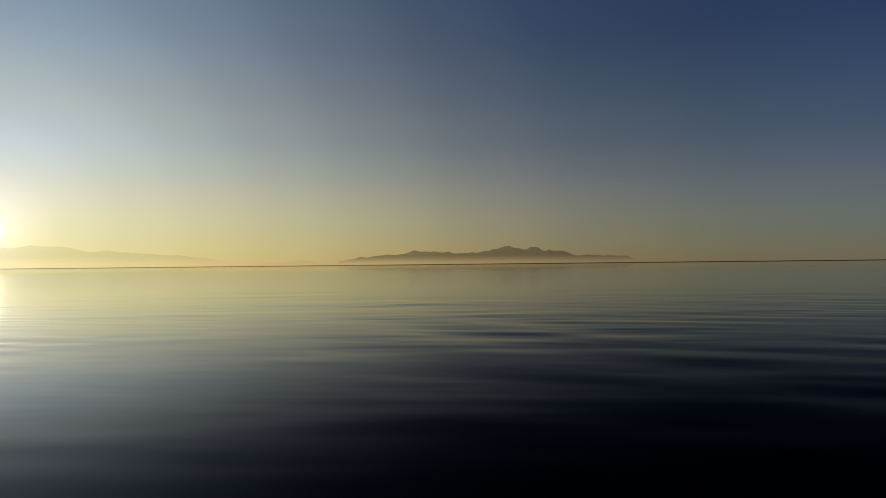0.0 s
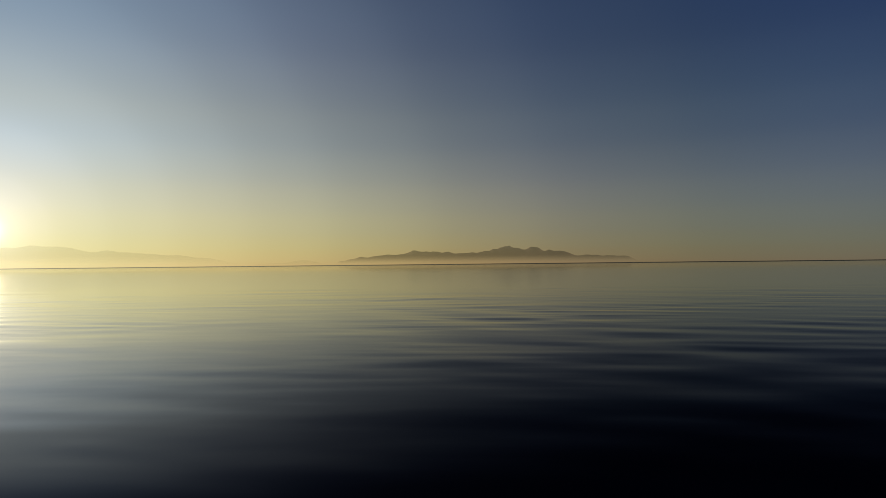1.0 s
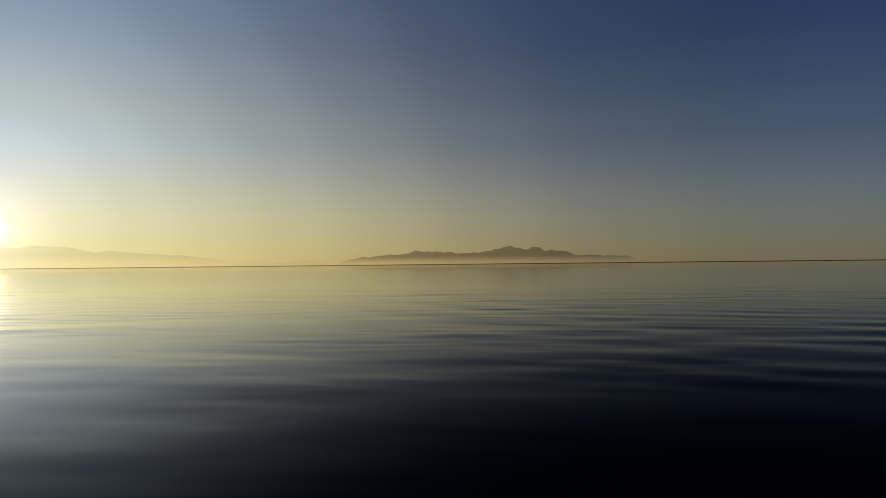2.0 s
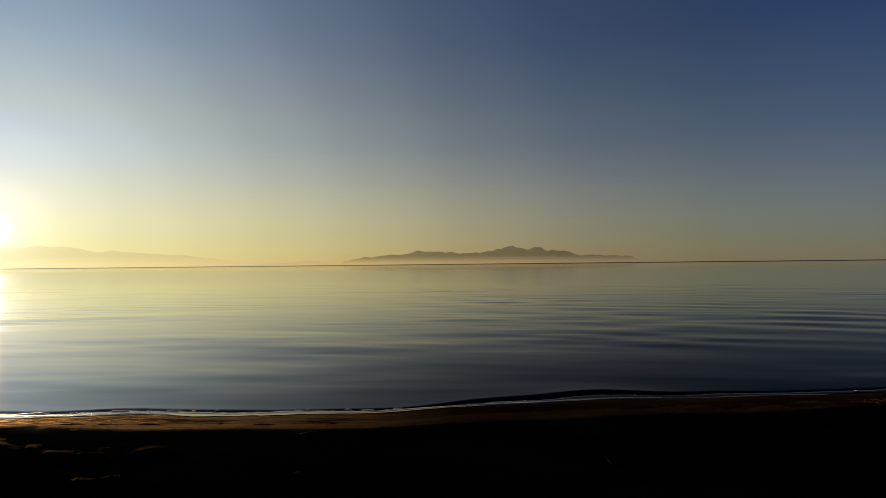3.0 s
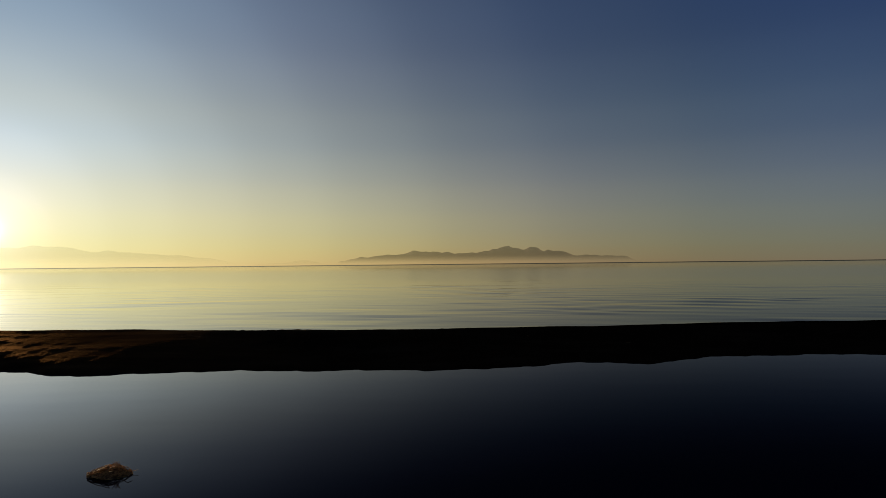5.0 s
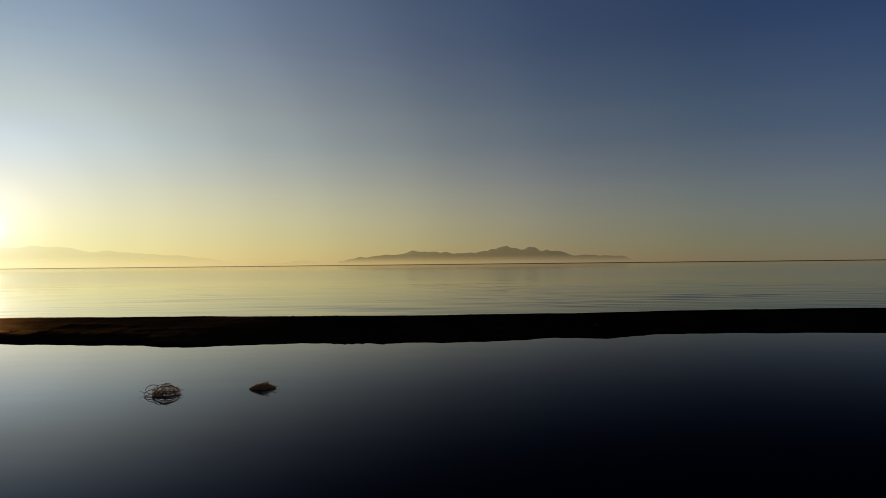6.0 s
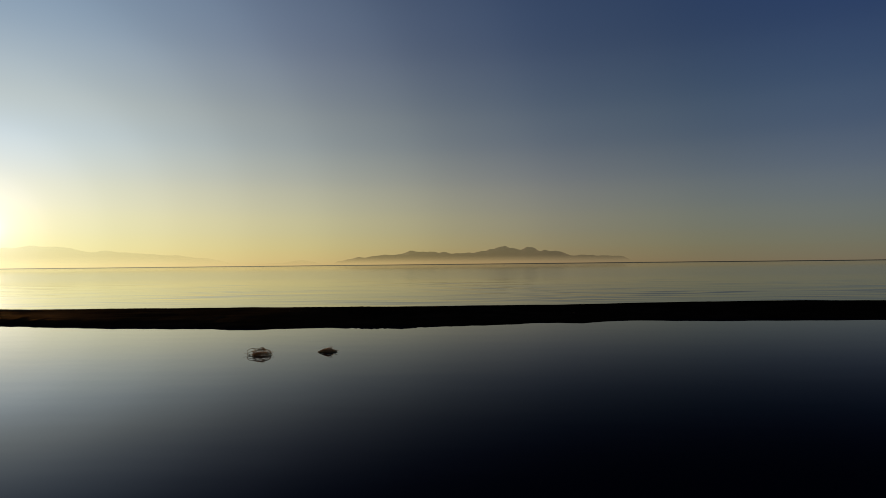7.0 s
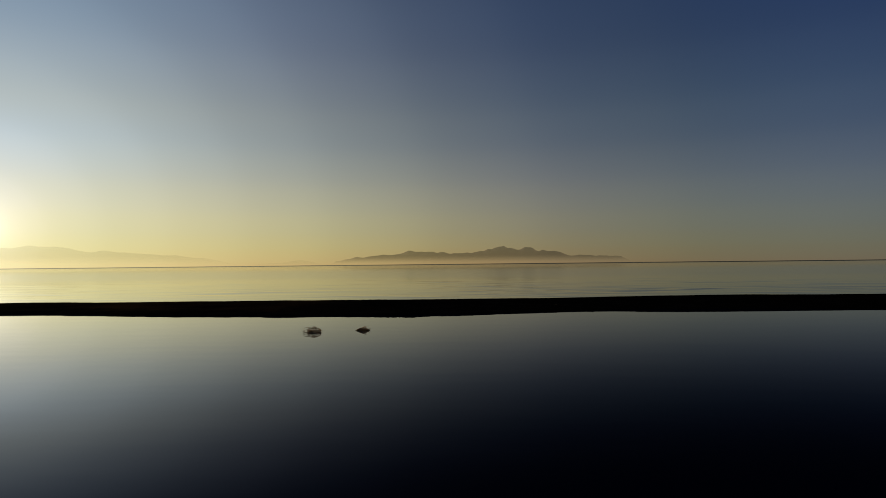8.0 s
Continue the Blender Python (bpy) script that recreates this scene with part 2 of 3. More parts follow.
def sheet(name, X, Y, Z, material, parent=None):
    """A grid of quads through the points."""
    n, k = X.shape
    me = bpy.data.meshes.new(name)
    verts = np.stack([X, Y, Z], -1).reshape(-1, 3)
    i = np.arange(n * k).reshape(n, k)
    faces = np.stack([i[:-1, :-1], i[:-1, 1:], i[1:, 1:], i[1:, :-1]], -1).reshape(-1, 4)
    me.vertices.add(len(verts))
    me.vertices.foreach_set("co", verts.ravel())
    me.loops.add(faces.size)
    me.loops.foreach_set("vertex_index", faces.ravel().astype(np.int32))
    me.polygons.add(len(faces))
    me.polygons.foreach_set("loop_start", np.arange(0, faces.size, 4, dtype=np.int32))
    me.polygons.foreach_set("use_smooth", np.ones(len(faces), dtype=bool))
    me.update(calc_edges=True)
    me.validate()
    me.materials.append(material)
    ob = new(name, me)
    ob.parent = parent
    return ob


side = grow(0, 20, 0.10, 4900, 1.07)
XS = np.concatenate([-side[:0:-1], side])


def fore_width(x):
    """How far the crest lies behind the lake's waterline."""
    return 2.65 + 0.30 / (1 + np.exp((x + 2) / 1.2)) - 1.0 / (1 + np.exp((x + 8.6) / 0.6)) + 0.65 / (1 + np.exp(-(x + 2) / 1.5)) - 0.6 / (1 + np.exp(-(x - 4) / 1.2))


def bar_height(x, y):
    """Height of the sand and of the beds beside it."""
    xc = np.clip(x, -45, 45)
    up, low = lake_edge(xc), lagoon_edge(xc)
    crest = up - fore_width(xc)
    top = 0.40 + hump(xc, -1.5, 5.0, 0.085) + hump(xc, -9.5, 3.5, 0.05) + hump(xc, -5.0, 4.5, 0.035) + hump(xc, -16.5, 3.0, 0.04) + 0.05 * np.clip((np.abs(xc) - 4) / 6, 0, 1.2) + 0.015 * np.sin(xc * 0.45 + 1) + 0.03 * np.tanh((xc - 3) / 4)
    top = top - 0.085 / (1 + np.exp((xc + 8.6) / 0.6)) + 0.035 / (1 + np.exp((xc + 3.5) / 1.0))
    u = (up - y) / (up - crest)
    gentle = 1 / (1 + np.exp((xc + 0.5) / 1.0))
    fore = (1 - gentle) * top * np.where(u > 0, 1 - np.clip(1 - u, 0, 1) ** 1.15, 1.15 * u)
    fore = fore + gentle * top * np.where(u > 0, 0.36 * u + 0.64 * np.clip(u, 0, 1) ** 2.0, 0.5 * u)
    fore = fore - 0.055 * np.clip((xc + 3) / 3, 0, 1) * np.exp(-((u - 0.45) / 0.13) ** 2)
    flat = 1 / (1 + np.exp((xc + 7.8) / 1.1))
    foot = 0.018 + 0.12 * flat * (1 - np.exp(-np.clip(y - low - 0.12, 0, 9) / 0.22))
    back = foot + (top - foot) * np.clip((y - low) / (crest - low), 0, 1)
    scarp = 0.018 * np.clip((y - low) / 0.12, -9, 1)
    z = np.where(y > crest, fore, np.where(y > low + 0.12, back, scarp))
    return np.clip(z, -0.9, 1)


def ground():
    off = np.concatenate([-grow(6.5, 6.6, 0.1, 4950, 1.12)[::-1], np.arange(-6.4, 6.4, 0.075), grow(6.5, 6.6, 0.1, 4950, 1.12)])
    X, O = np.meshgrid(XS, off)
    Y = middle(X) + O
    near = (np.abs(X) < 60) & (np.abs(O) < 6.3)
    rough = 0.0012 * smooth_noise(0.4 * X, Y, 1.4, 3) + 0.0008 * smooth_noise(0.7 * X, Y, 0.5, 4) + 0.0006 * smooth_noise(X, Y, 0.25, 5)
    Z = bar_height(X, Y)
    for part_way, high, wide in ((0.62, 0.005, 0.40), (0.40, 0.004, 0.45), (0.82, 0.003, 0.25)):
        line = lagoon_edge(np.clip(X, -45, 45)) + part_way * (lake_edge(np.clip(X, -45, 45)) - fore_width(X) - lagoon_edge(np.clip(X, -45, 45)))
        line = line + 0.5 * smooth_noise(X, 0 * X, 9, int(part_way * 100))
        Z = Z + near * high * np.clip(0.6 - X / 12, 0.15, 1.2) * np.exp(-((Y - line) / wide) ** 2)
    u = (lake_edge(np.clip(X, -45, 45)) - Y) / fore_width(X)
    clods = 0.030 * np.clip(smooth_noise(X, 1.5 * Y, 0.34, 9) - 0.45, 0, 0.9) + 0.010 * np.clip(smooth_noise(X, Y, 1.1, 10) - 0.5, 0, 1)
    clods = clods * np.clip(0.5 + 0.8 * smooth_noise(0.5 * X, Y, 2.2, 17), 0, 1) * np.clip(0.5 - X / 7, 0.3, 1) * np.clip((X + 9.5) / 1.5, 0.15, 1)
    Z = Z + near * clods * np.exp(-((u - 1.0) / 0.36) ** 2)
    # small lumps of crusted sand on the slope to the lake, thickest near the crest
    lumps = 0.014 * np.clip(smooth_noise(X, 1.2 * Y, 0.15, 23) - 0.2, 0, 1) + 0.010 * np.clip(smooth_noise(0.6 * X, Y, 0.30, 24) - 0.3, 0, 1)
    lumps = lumps * np.clip(0.55 + 0.8 * smooth_noise(0.4 * X, Y, 1.5, 25), 0, 1) * np.clip(-X / 3, 0, 1) * np.clip((X + 9.0) / 1.5, 0, 1)
    Z = Z + near * lumps * np.exp(-((u - 0.78) / 0.22) ** 2)
    # low broken ridges of sand behind the crest
    behind = (u - 1) * fore_width(X)
    for back, high, wide, seed in ((0.7, 0.060, 0.25, 15), (1.35, 0.080, 0.22, 16), (2.0, 0.105, 0.25, 18)):
        line = back + 0.25 * smooth_noise(X, 0 * X, 3.5, seed) + 0.05 * smooth_noise(X, 0 * X, 0.6, seed + 10)
        broken = np.clip(0.42 + 0.7 * smooth_noise(0.6 * X, Y, 1.3, seed + 20) + 0.5 * smooth_noise(0.5 * X, Y, 0.30, seed + 30) + 0.45 * smooth_noise(X, Y, 0.17, seed + 40), 0, 1)
        Z = Z + near * high * broken * np.exp(-((behind - line) / wide) ** 2) * np.clip(-(X + 1.2) / 2, 0, 1) * np.clip((X + 6.5) / 1.5, 0, 1)
    # trampled, crusted sand on the slope to the lagoon
    crust = 0.016 * np.clip(smooth_noise(X, 1.5 * Y, 0.45, 12) - 0.4, 0, 0.9) + 0.007 * np.clip(smooth_noise(X, 1.3 * Y, 0.18, 13) - 0.3, 0, 1)
    crust = crust * np.clip(0.3 + 0.9 * smooth_noise(0.4 * X, Y, 3.0, 14), 0, 1)
    Z = Z + near * crust * np.clip((u - 1.0) / 0.4, 0, 1) * np.clip((Z - 0.03) / 0.08, 0, 1) * np.clip(0.45 - (X + 3) / 6, 0.15, 1) * np.clip(1 + (X + 5.5) / 2, 0.06, 1)
    Z = Z + rough * near * np.clip(Z / 0.04, 0, 1)
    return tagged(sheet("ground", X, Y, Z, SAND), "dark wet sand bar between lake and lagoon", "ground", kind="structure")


ground()


def lake():
    off = np.concatenate([np.arange(0, 2.6, 0.2), np.arange(2.6, 6.0, 0.05), grow(6.0, 40, 0.17, 4950, 1.045)])
    X, O = np.meshgrid(XS, off)
    Y = middle(X) + O
    r = np.random.RandomState(11)
    Z = np.zeros_like(X)
    patch = np.clip(0.62 + 0.45 * smooth_noise(0.6 * X, Y, 13, 8), 0.15, 1.3)
    swell = np.maximum(np.clip(0.5 + 0.6 * np.tanh((X - 2.5) / 4), 0.22, 1.1), 0.32 * np.clip((Y - 42) / 9, 0, 1)) * (1 - 0.3 * np.clip((Y - 48) / 10, 0, 1))
    open_water = 0.85 + 0.15 * np.clip((Y - 40) / 10, 0, 1)
    for i in range(24):
        length = 0.9 * 1.11 ** i * r.uniform(0.9, 1.1)
        oblique = i % 2 and length > 1.6
        turn = r.normal(0.38, 0.10) if oblique else r.normal(0.05, 0.42)
        slope = (0.028 if 2.2 < length < 3.7 else 0.005) * swell ** 1.5 if oblique else 0.0042 if length < 1.5 else (0.010 if length < 3 else 0.011) * open_water
        group = np.clip(0.2 + 0.85 * smooth_noise(0.8 * X, Y, 3.6 * length, 50 + i), 0, 1.7)
        Z += group * slope * length / (2 * np.pi) * np.sin(2 * np.pi / length * (X * np.sin(turn) + Y * np.cos(turn)) + r.uniform(0, 6.3))
    d = Y - lake_edge(np.clip(X, -45, 45))
    Z = Z * patch * np.clip((d - 0.4) / 1.5, 0, 1) * np.clip((90 - O) / 40, 0, 1) * np.clip((120 - np.abs(X)) / 60, 0, 1)
    near = np.abs(X) < 45
    # a low wave lapping at the sand, and the thin sheet of water that runs up the slope before it
    lip = near * np.clip(0.75 + 0.4 * smooth_noise(X, 0 * Y, 8, 21), 0.4, 1.2) * (0.48 + 0.16 * np.tanh((X + 2.0) / 2.2))
    bulge = np.exp(-((X - 2.2) / 1.8) ** 2)
    lip = lip * (1 + 0.6 * bulge)
    face = 0.15 + 0.24 * bulge
    runs_up = 1 / (1 + np.exp((X - 3.2) / 0.8))
    s = d - 0.30 + 0.38 * runs_up - 0.08 * np.sin(X * 0.7) - 0.04 * np.sin(X * 2.9) - 0.15 * bulge
    reach = -0.08 - 0.45 * runs_up - 0.06 * np.sin(X * 1.3) - 0.03 * np.sin(X * 4.1)
    wave = lip * np.where(s < face, -0.03 + 0.065 * np.clip(s / face, 0, 1), 0.035 * np.exp(-(s - face) / 0.8))
    film = np.where(d > reach, np.maximum(bar_height(X, Y) + 0.004, 0.006), -0.10)
    Z += np.where(near & (s < 0), film, wave)
    return tagged(sheet("lake", X, Y, Z, LAKE), "calm lake with long low ripples reflecting the evening sky", "water", kind="structure")


lake()


def lagoon():
    off = np.concatenate([[0.3], -grow(0, 24, 1.2, 4950, 1.12)])
    X, O = np.meshgrid(XS[::2], off)
    return tagged(sheet("lagoon", X, middle(X) + O, 0 * X, STILL), "still shallow lagoon, smooth as a mirror", "water", kind="structure")


lagoon()


# ---- far land ----
def range_of_hills(name, hills, dist, material, label, a0, a1, deep, seed):
    """Hills along an arc round the lake; each hill: bearing and width in degrees, height in metres."""
    bear = np.linspace(a0, a1, 700)
    v = np.linspace(-1, 1, 41)
    B, V = np.meshgrid(bear, v)
    ridge = np.zeros_like(B)
    for at, wide, high in hills:
        ridge += high * np.exp(-((B - at) / wide) ** 2)
    jag = smooth_noise(B * 10, V * 6, 5, seed) * 0.010 + smooth_noise(B * 10, V * 6, 1.8, seed + 1) * 0.009
    Z = ridge * (1 - np.abs(V) ** 1.3) * (1 + jag) + smooth_noise(B * 10, V * 9, 2.5, seed + 2) * 0.3 - 3 * np.abs(V) - 0.5
    R = dist + V * deep
    X, Y = R * np.sin(np.radians(B)), R * np.cos(np.radians(B))
    return tagged(sheet(name, X, Y, Z, material), label, "mountain", kind="structure")


ISLAND = [
    (-11.77, 0.22, 7.1), (-10.97, 1.1, 28.0), (-9.97, 0.45, 12.7), (-8.37, 1.8, 56.6), (-7.47, 0.45, 8.2), (-6.27, 1.1, 31.6), (-5.27, 0.45, 16.7),
    (-4.17, 1.8, 80.2), (-3.47, 0.22, 6.6), (-3.07, 0.32, 13.1), (-2.17, 0.7, 36.4), (-1.17, 0.45, 10.2), (-0.07, 1.8, 70.7), (0.73, 0.22, 5.9),
    (1.13, 0.32, 14.3), (1.93, 0.7, 34.4), (2.53, 0.22, 8.5), (2.93, 0.32, 16.6), (3.33, 0.22, 10.6), (3.73, 1.8, 99.2), (5.13, 0.32, 14.2),
    (5.73, 0.7, 49.7), (6.83, 0.32, 15.0), (7.73, 1.8, 76.3), (10.13, 0.7, 21.7), (10.93, 0.32, 6.9), (11.93, 1.8, 44.1), (13.53, 0.7, 18.6),
]
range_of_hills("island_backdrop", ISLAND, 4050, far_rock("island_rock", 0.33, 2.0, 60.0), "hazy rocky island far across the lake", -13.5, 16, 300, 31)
COAST = [
    (-57.4, 0.7, 17.1), (-56.5, 2, 63.6), (-53.8, 1.2, 22.6), (-50.5, 5, 114.6), (-48.4, 0.7, 6.7), (-46.9, 1.2, 27.7), (-44.2, 2, 74.4),
    (-42.7, 0.7, 8.6), (-41.5, 1.2, 31.1), (-40.0, 0.7, 9.7), (-37.9, 5, 117.1), (-35.5, 0.7, 14.9), (-33.4, 2, 46.5), (-30.4, 0.7, 20.4),
    (-29.2, 0.7, 7.4), (-28.0, 5, 83.2), (-25.0, 0.7, 8.5), (-22.6, 2, 25.3),
]
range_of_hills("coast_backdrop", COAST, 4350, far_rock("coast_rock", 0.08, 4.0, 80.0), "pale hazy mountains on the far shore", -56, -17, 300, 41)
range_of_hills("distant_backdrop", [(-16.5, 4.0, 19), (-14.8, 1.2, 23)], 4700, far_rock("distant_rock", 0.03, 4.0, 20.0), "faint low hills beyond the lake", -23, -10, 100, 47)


# ---- tumbleweeds ----
def tube(bm, pts, r0, r1, sides=4):
    rings = []
    for i, p in enumerate(pts):
        way = (pts[min(i + 1, len(pts) - 1)] - pts[max(i - 1, 0)]).normalized()
        a = way.orthogonal().normalized()
        b = way.cross(a)
        r = r0 + (r1 - r0) * i / (len(pts) - 1)
        rings.append([bm.verts.new(p + r * (math.cos(q) * a + math.sin(q) * b)) for q in [2 * math.pi * k / sides for k in range(sides)]])
    for u, w in zip(rings, rings[1:]):
        for k in range(sides):
            bm.faces.new((u[k], u[(k + 1) % sides], w[(k + 1) % sides], w[k]))


def part(name, bm, material, parent, label=""):
    me = bpy.data.meshes.new(name)
    bm.to_mesh(me)
    bm.free()
    me.materials.append(material)
    ob = new(name, me)
    ob.parent = parent
    return tagged(ob, label)


def arc(rnd, half, high, tail):
    """A piece of a curved shoot on one shell of the nest, which lies half sunk: what would be under water is bent up."""
    size = rnd.uniform(0.45, 1.0) ** 0.6
    a, sweep = rnd.uniform(0, 2 * math.pi), rnd.uniform(1.3, 3.4)
    axis = Vector((rnd.gauss(0, 1), rnd.gauss(0, 1), rnd.gauss(0, 0.8))).normalized()
    e = axis.orthogonal().normalized()
    f = axis.cross(e)
    shift, wob = rnd.uniform(-0.22, 0.22), rnd.uniform(-0.10, 0.10)
    pts = []
    for k in range(12):
        q = a + sweep * k / 11
        p = ((math.cos(q) * e + math.sin(q) * f) * (1 + wob * math.sin(3 * q)) + axis * shift) * size * (1 + 0.025 * rnd.gauss(0, 1))
        z = p.z if p.z > 0 else -0.35 * p.z
        taper = 1 - tail * min(1.0, abs(p.x)) ** 0.8
        x = p.x * (1 + (0.75 * tail if p.x < 0 else 0))
        pts.append(Vector((x * half, p.y * half * 0.85 * (1 - 0.4 * tail * abs(p.x)), (0.02 + z * taper) * high)))
    return pts


def tumbleweed(at, half, high, seed, twigs=70, tail=0.0, thick=1.0):
    """A nest of thin curved twigs round a few thicker stems."""
    rnd = random.Random(seed)
    weed = new("tumbleweed")
    weed.matrix_world = pose(*at)
    for _ in range(11):
        bm = bmesh.new()
        tube(bm, arc(rnd, half, high, tail), 0.0095 * thick, 0.005 * thick, 5)
        part("stem", bm, TWIG, weed)
    bm = bmesh.new()
    for _ in range(twigs):
        tube(bm, arc(rnd, half * 0.95, high * 0.95, tail), rnd.uniform(0.004, 0.007) * thick, 0.003)
    for _ in range(twigs // (8 if tail else 2)):
        a, q = rnd.uniform(0, 2 * math.pi), rnd.uniform(-0.7, 0.7)
        p = Vector((math.cos(a) * half * 0.75, math.sin(a) * half * 0.6, high * rnd.uniform(0.1, 0.7) * (0.4 if tail else 1)))
        pts = [p.copy()]
        for k in range(6):
            p += Vector((math.cos(a), math.sin(a), rnd.uniform(-0.2, 0.3))) * half * 0.07
            a += q
            pts.append(p.copy())
        tube(bm, pts, 0.0045, 0.002)
    tagged(part("twigs", bm, TWIG, weed, "fine tangled dry twigs"), kind="stuff")
    return weed


def loop(centre, wide, high, lean, start, sweep, r0=0.008, r1=0.004):
    """A long bare shoot curled into an open loop."""
    bm = bmesh.new()
    tube(bm, [Vector((centre[0] + wide * math.cos(q), centre[1] + lean * math.sin(q), max(0.006, centre[2] + high * math.sin(q)))) for q in [start + sweep * k / 15 for k in range(16)]], r0, r1, 5)
    return bm


weed = tumbleweed((-5.89, 14.85, 0), 0.30, 0.215, 5, 46)
for centre, wide, high, lean, start, sweep in (((-0.27, 0.02, 0.085), 0.15, 0.085, 0.03, 0.9, 4.6), ((-0.16, -0.16, 0.05), 0.19, 0.055, 0.12, 2.2, 4.0), ((0.06, -0.24, 0.03), 0.20, 0.05, 0.10, 2.6, 3.6)):
    part("hooked_stem", loop(centre, wide, high, lean, start, sweep), TWIG, weed, "long bare stem curled into a loop")
bm = bmesh.new()
tube(bm, [Vector((-0.33 - 0.06 * k, -0.02 * k, 0.02 + 0.006 * k * k)) for k in range(4)], 0.005, 0.003)
part("loose_twig", bm, TWIG, weed)
tagged(weed, "dry brown tumbleweed with curling twigs lying in still water", "tumbleweed", group="tumbleweeds in the lagoon")
weed = tumbleweed((-4.10, 15.36, 0), 0.25, 0.145, 9, 85, 0.50, 0.85)
bm = bmesh.new()
tube(bm, [Vector((0.17 + 0.026 * k, -0.05, 0.04 + 0.006 * k + 0.02 * math.sin(k))) for k in range(5)], 0.006, 0.004, 5)
part("broken_stem", bm, TWIG, weed, "short broken stem poking out")
bm = bmesh.new()
for k in range(6):
    tube(bm, [Vector((0.02 + 0.012 * k + 0.015 * j * math.sin(k * 2.1), 0.02 * math.cos(k), 0.10 + 0.02 * j)) for j in range(4)], 0.005, 0.003)
tagged(part("tuft", bm, TWIG, weed, "small upright tuft of twig ends"), kind="stuff")
tagged(weed, "small dense dry tumbleweed, flat and pointed, lying in still water", "tumbleweed", group="tumbleweeds in the lagoon")


# ---- strandline ----
def gravel_stone():
    m = Mat("brown_gravel")
    tint = m.node("NewGeometry").outputs["Random Per Island"]
    m.set(Base_Color=m.ramp(tint, [(0.0, (0.08, 0.03, 0.008)), (0.5, (0.20, 0.09, 0.035)), (1.0, (0.42, 0.24, 0.12))]), Roughness=0.8, Specular_IOR_Level=0.0, Specular_Tint=(1.0, 0.75, 0.4, 1))
    return m.m


def bright_wash():
    m = Mat("wash_white")
    # white colour stands in for the bright sky mirrored in the thin film
    m.set(Base_Color=m.ramp(m.noise(40.0, 4.0), [(0.3, (0.62, 0.60, 0.54)), (0.7, (0.86, 0.84, 0.78))]), Roughness=0.22, Specular_IOR_Level=0.8,
          Normal=m.bump(m.noise(90.0, 3.0), 0.6, 0.01))
    through_it = m.node("BsdfTranslucent", Color=(0.90, 0.88, 0.80, 1))
    mixer = m.node("MixShader", Fac=0.25)
    m.nt.links.new(m.b.outputs[0], mixer.inputs[1])
    m.nt.links.new(through_it.outputs[0], mixer.inputs[2])
    m.nt.links.new(mixer.outputs[0], m.out.inputs[0])
    return m.m


def dark_weed():
    m = Mat("wet_debris")
    m.set(Base_Color=m.ramp(m.noise(30.0, 4.0), [(0.3, (0.008, 0.006, 0.004)), (0.7, (0.028, 0.018, 0.010))]), Roughness=0.9, Specular_IOR_Level=0.0,
          Normal=m.bump(m.noise(70.0, 4.0), 0.8, 0.02))
    return m.m


def thick_foam():
    m = Mat("thick_foam")
    m.set(Base_Color=m.ramp(m.noise(40.0, 4.0), [(0.3, (0.80, 0.78, 0.72)), (0.7, (0.92, 0.90, 0.86))]), Roughness=0.5, Subsurface_Weight=1.0,
          Subsurface_Radius=(0.9, 0.8, 0.7), Subsurface_Scale=0.08, Normal=m.bump(m.noise(90.0, 3.0), 0.5, 0.006))
    return m.m


GRAVEL, WASH, FROTH, DEBRIS = gravel_stone(), bright_wash(), thick_foam(), dark_weed()


def sand_at(x, y):
    return float(bar_height(np.array([x]), np.array([y]))[0])


def gravel():
    """Grit and small stones thrown up in two bands along the lake side of the bar."""
    r = np.random.RandomState(77)
    n = 60000
    x = r.uniform(-13, 12, n) - np.abs(r.normal(0, 3, n))
    band = r.uniform(0, 1, n)
    back = fore_width(x) * np.where(band < 0.3, r.normal(0.24, 0.07, n), np.where(band < 0.65, r.normal(0.8, 0.1, n), r.uniform(0.1, 1.0, n)))
    keep = (smooth_noise(0.35 * x, back, 0.5, 61) > r.uniform(-2.6, 0.2, n) + 0.6 + 1.3 * np.clip((x + 3) / 5, 0, 1)) & (back > 0.62) & (back < 1.02 * fore_width(x)) & ((x < r.uniform(-2.5, 0.5, n)) | (back > 0.62 * fore_width(x)))
    x, back = x[keep], back[keep]
    y = lake_edge(x) - back
    size = r.uniform(0.0022, 0.0052, len(x)) * np.where(r.uniform(0, 1, len(x)) < 0.03, 1.6, 1)
    z = bar_height(x, y) + size * 0.35
    base = np.array([(1, 0, 0), (0, 1, 0), (-1, 0, 0), (0, -1, 0), (0, 0, 0.8), (0, 0, -0.8)], float)
    tris = np.array([(0, 1, 4), (1, 2, 4), (2, 3, 4), (3, 0, 4), (1, 0, 5), (2, 1, 5), (3, 2, 5), (0, 3, 5)])
    turn = r.uniform(0, 6.3, len(x))
    c, q = np.cos(turn), np.sin(turn)
    v = base[None] * (1 + 0.35 * r.uniform(-1, 1, (len(x), 6, 1)))
    v = np.stack([v[..., 0] * c[:, None] - v[..., 1] * q[:, None], v[..., 0] * q[:, None] + v[..., 1] * c[:, None], v[..., 2]], -1)
    v = v * size[:, None, None] + np.stack([x, y, z], -1)[:, None]
    faces = tris[None] + 6 * np.arange(len(x))[:, None, None]
    me = bpy.data.meshes.new("gravel")
    me.from_pydata(v.reshape(-1, 3).tolist(), [], faces.reshape(-1, 3).tolist())
    me.materials.append(GRAVEL)
    return tagged(new("gravel", me), "brown grit and small stones strewn along the shore", "gravel", kind="stuff")


gravel()


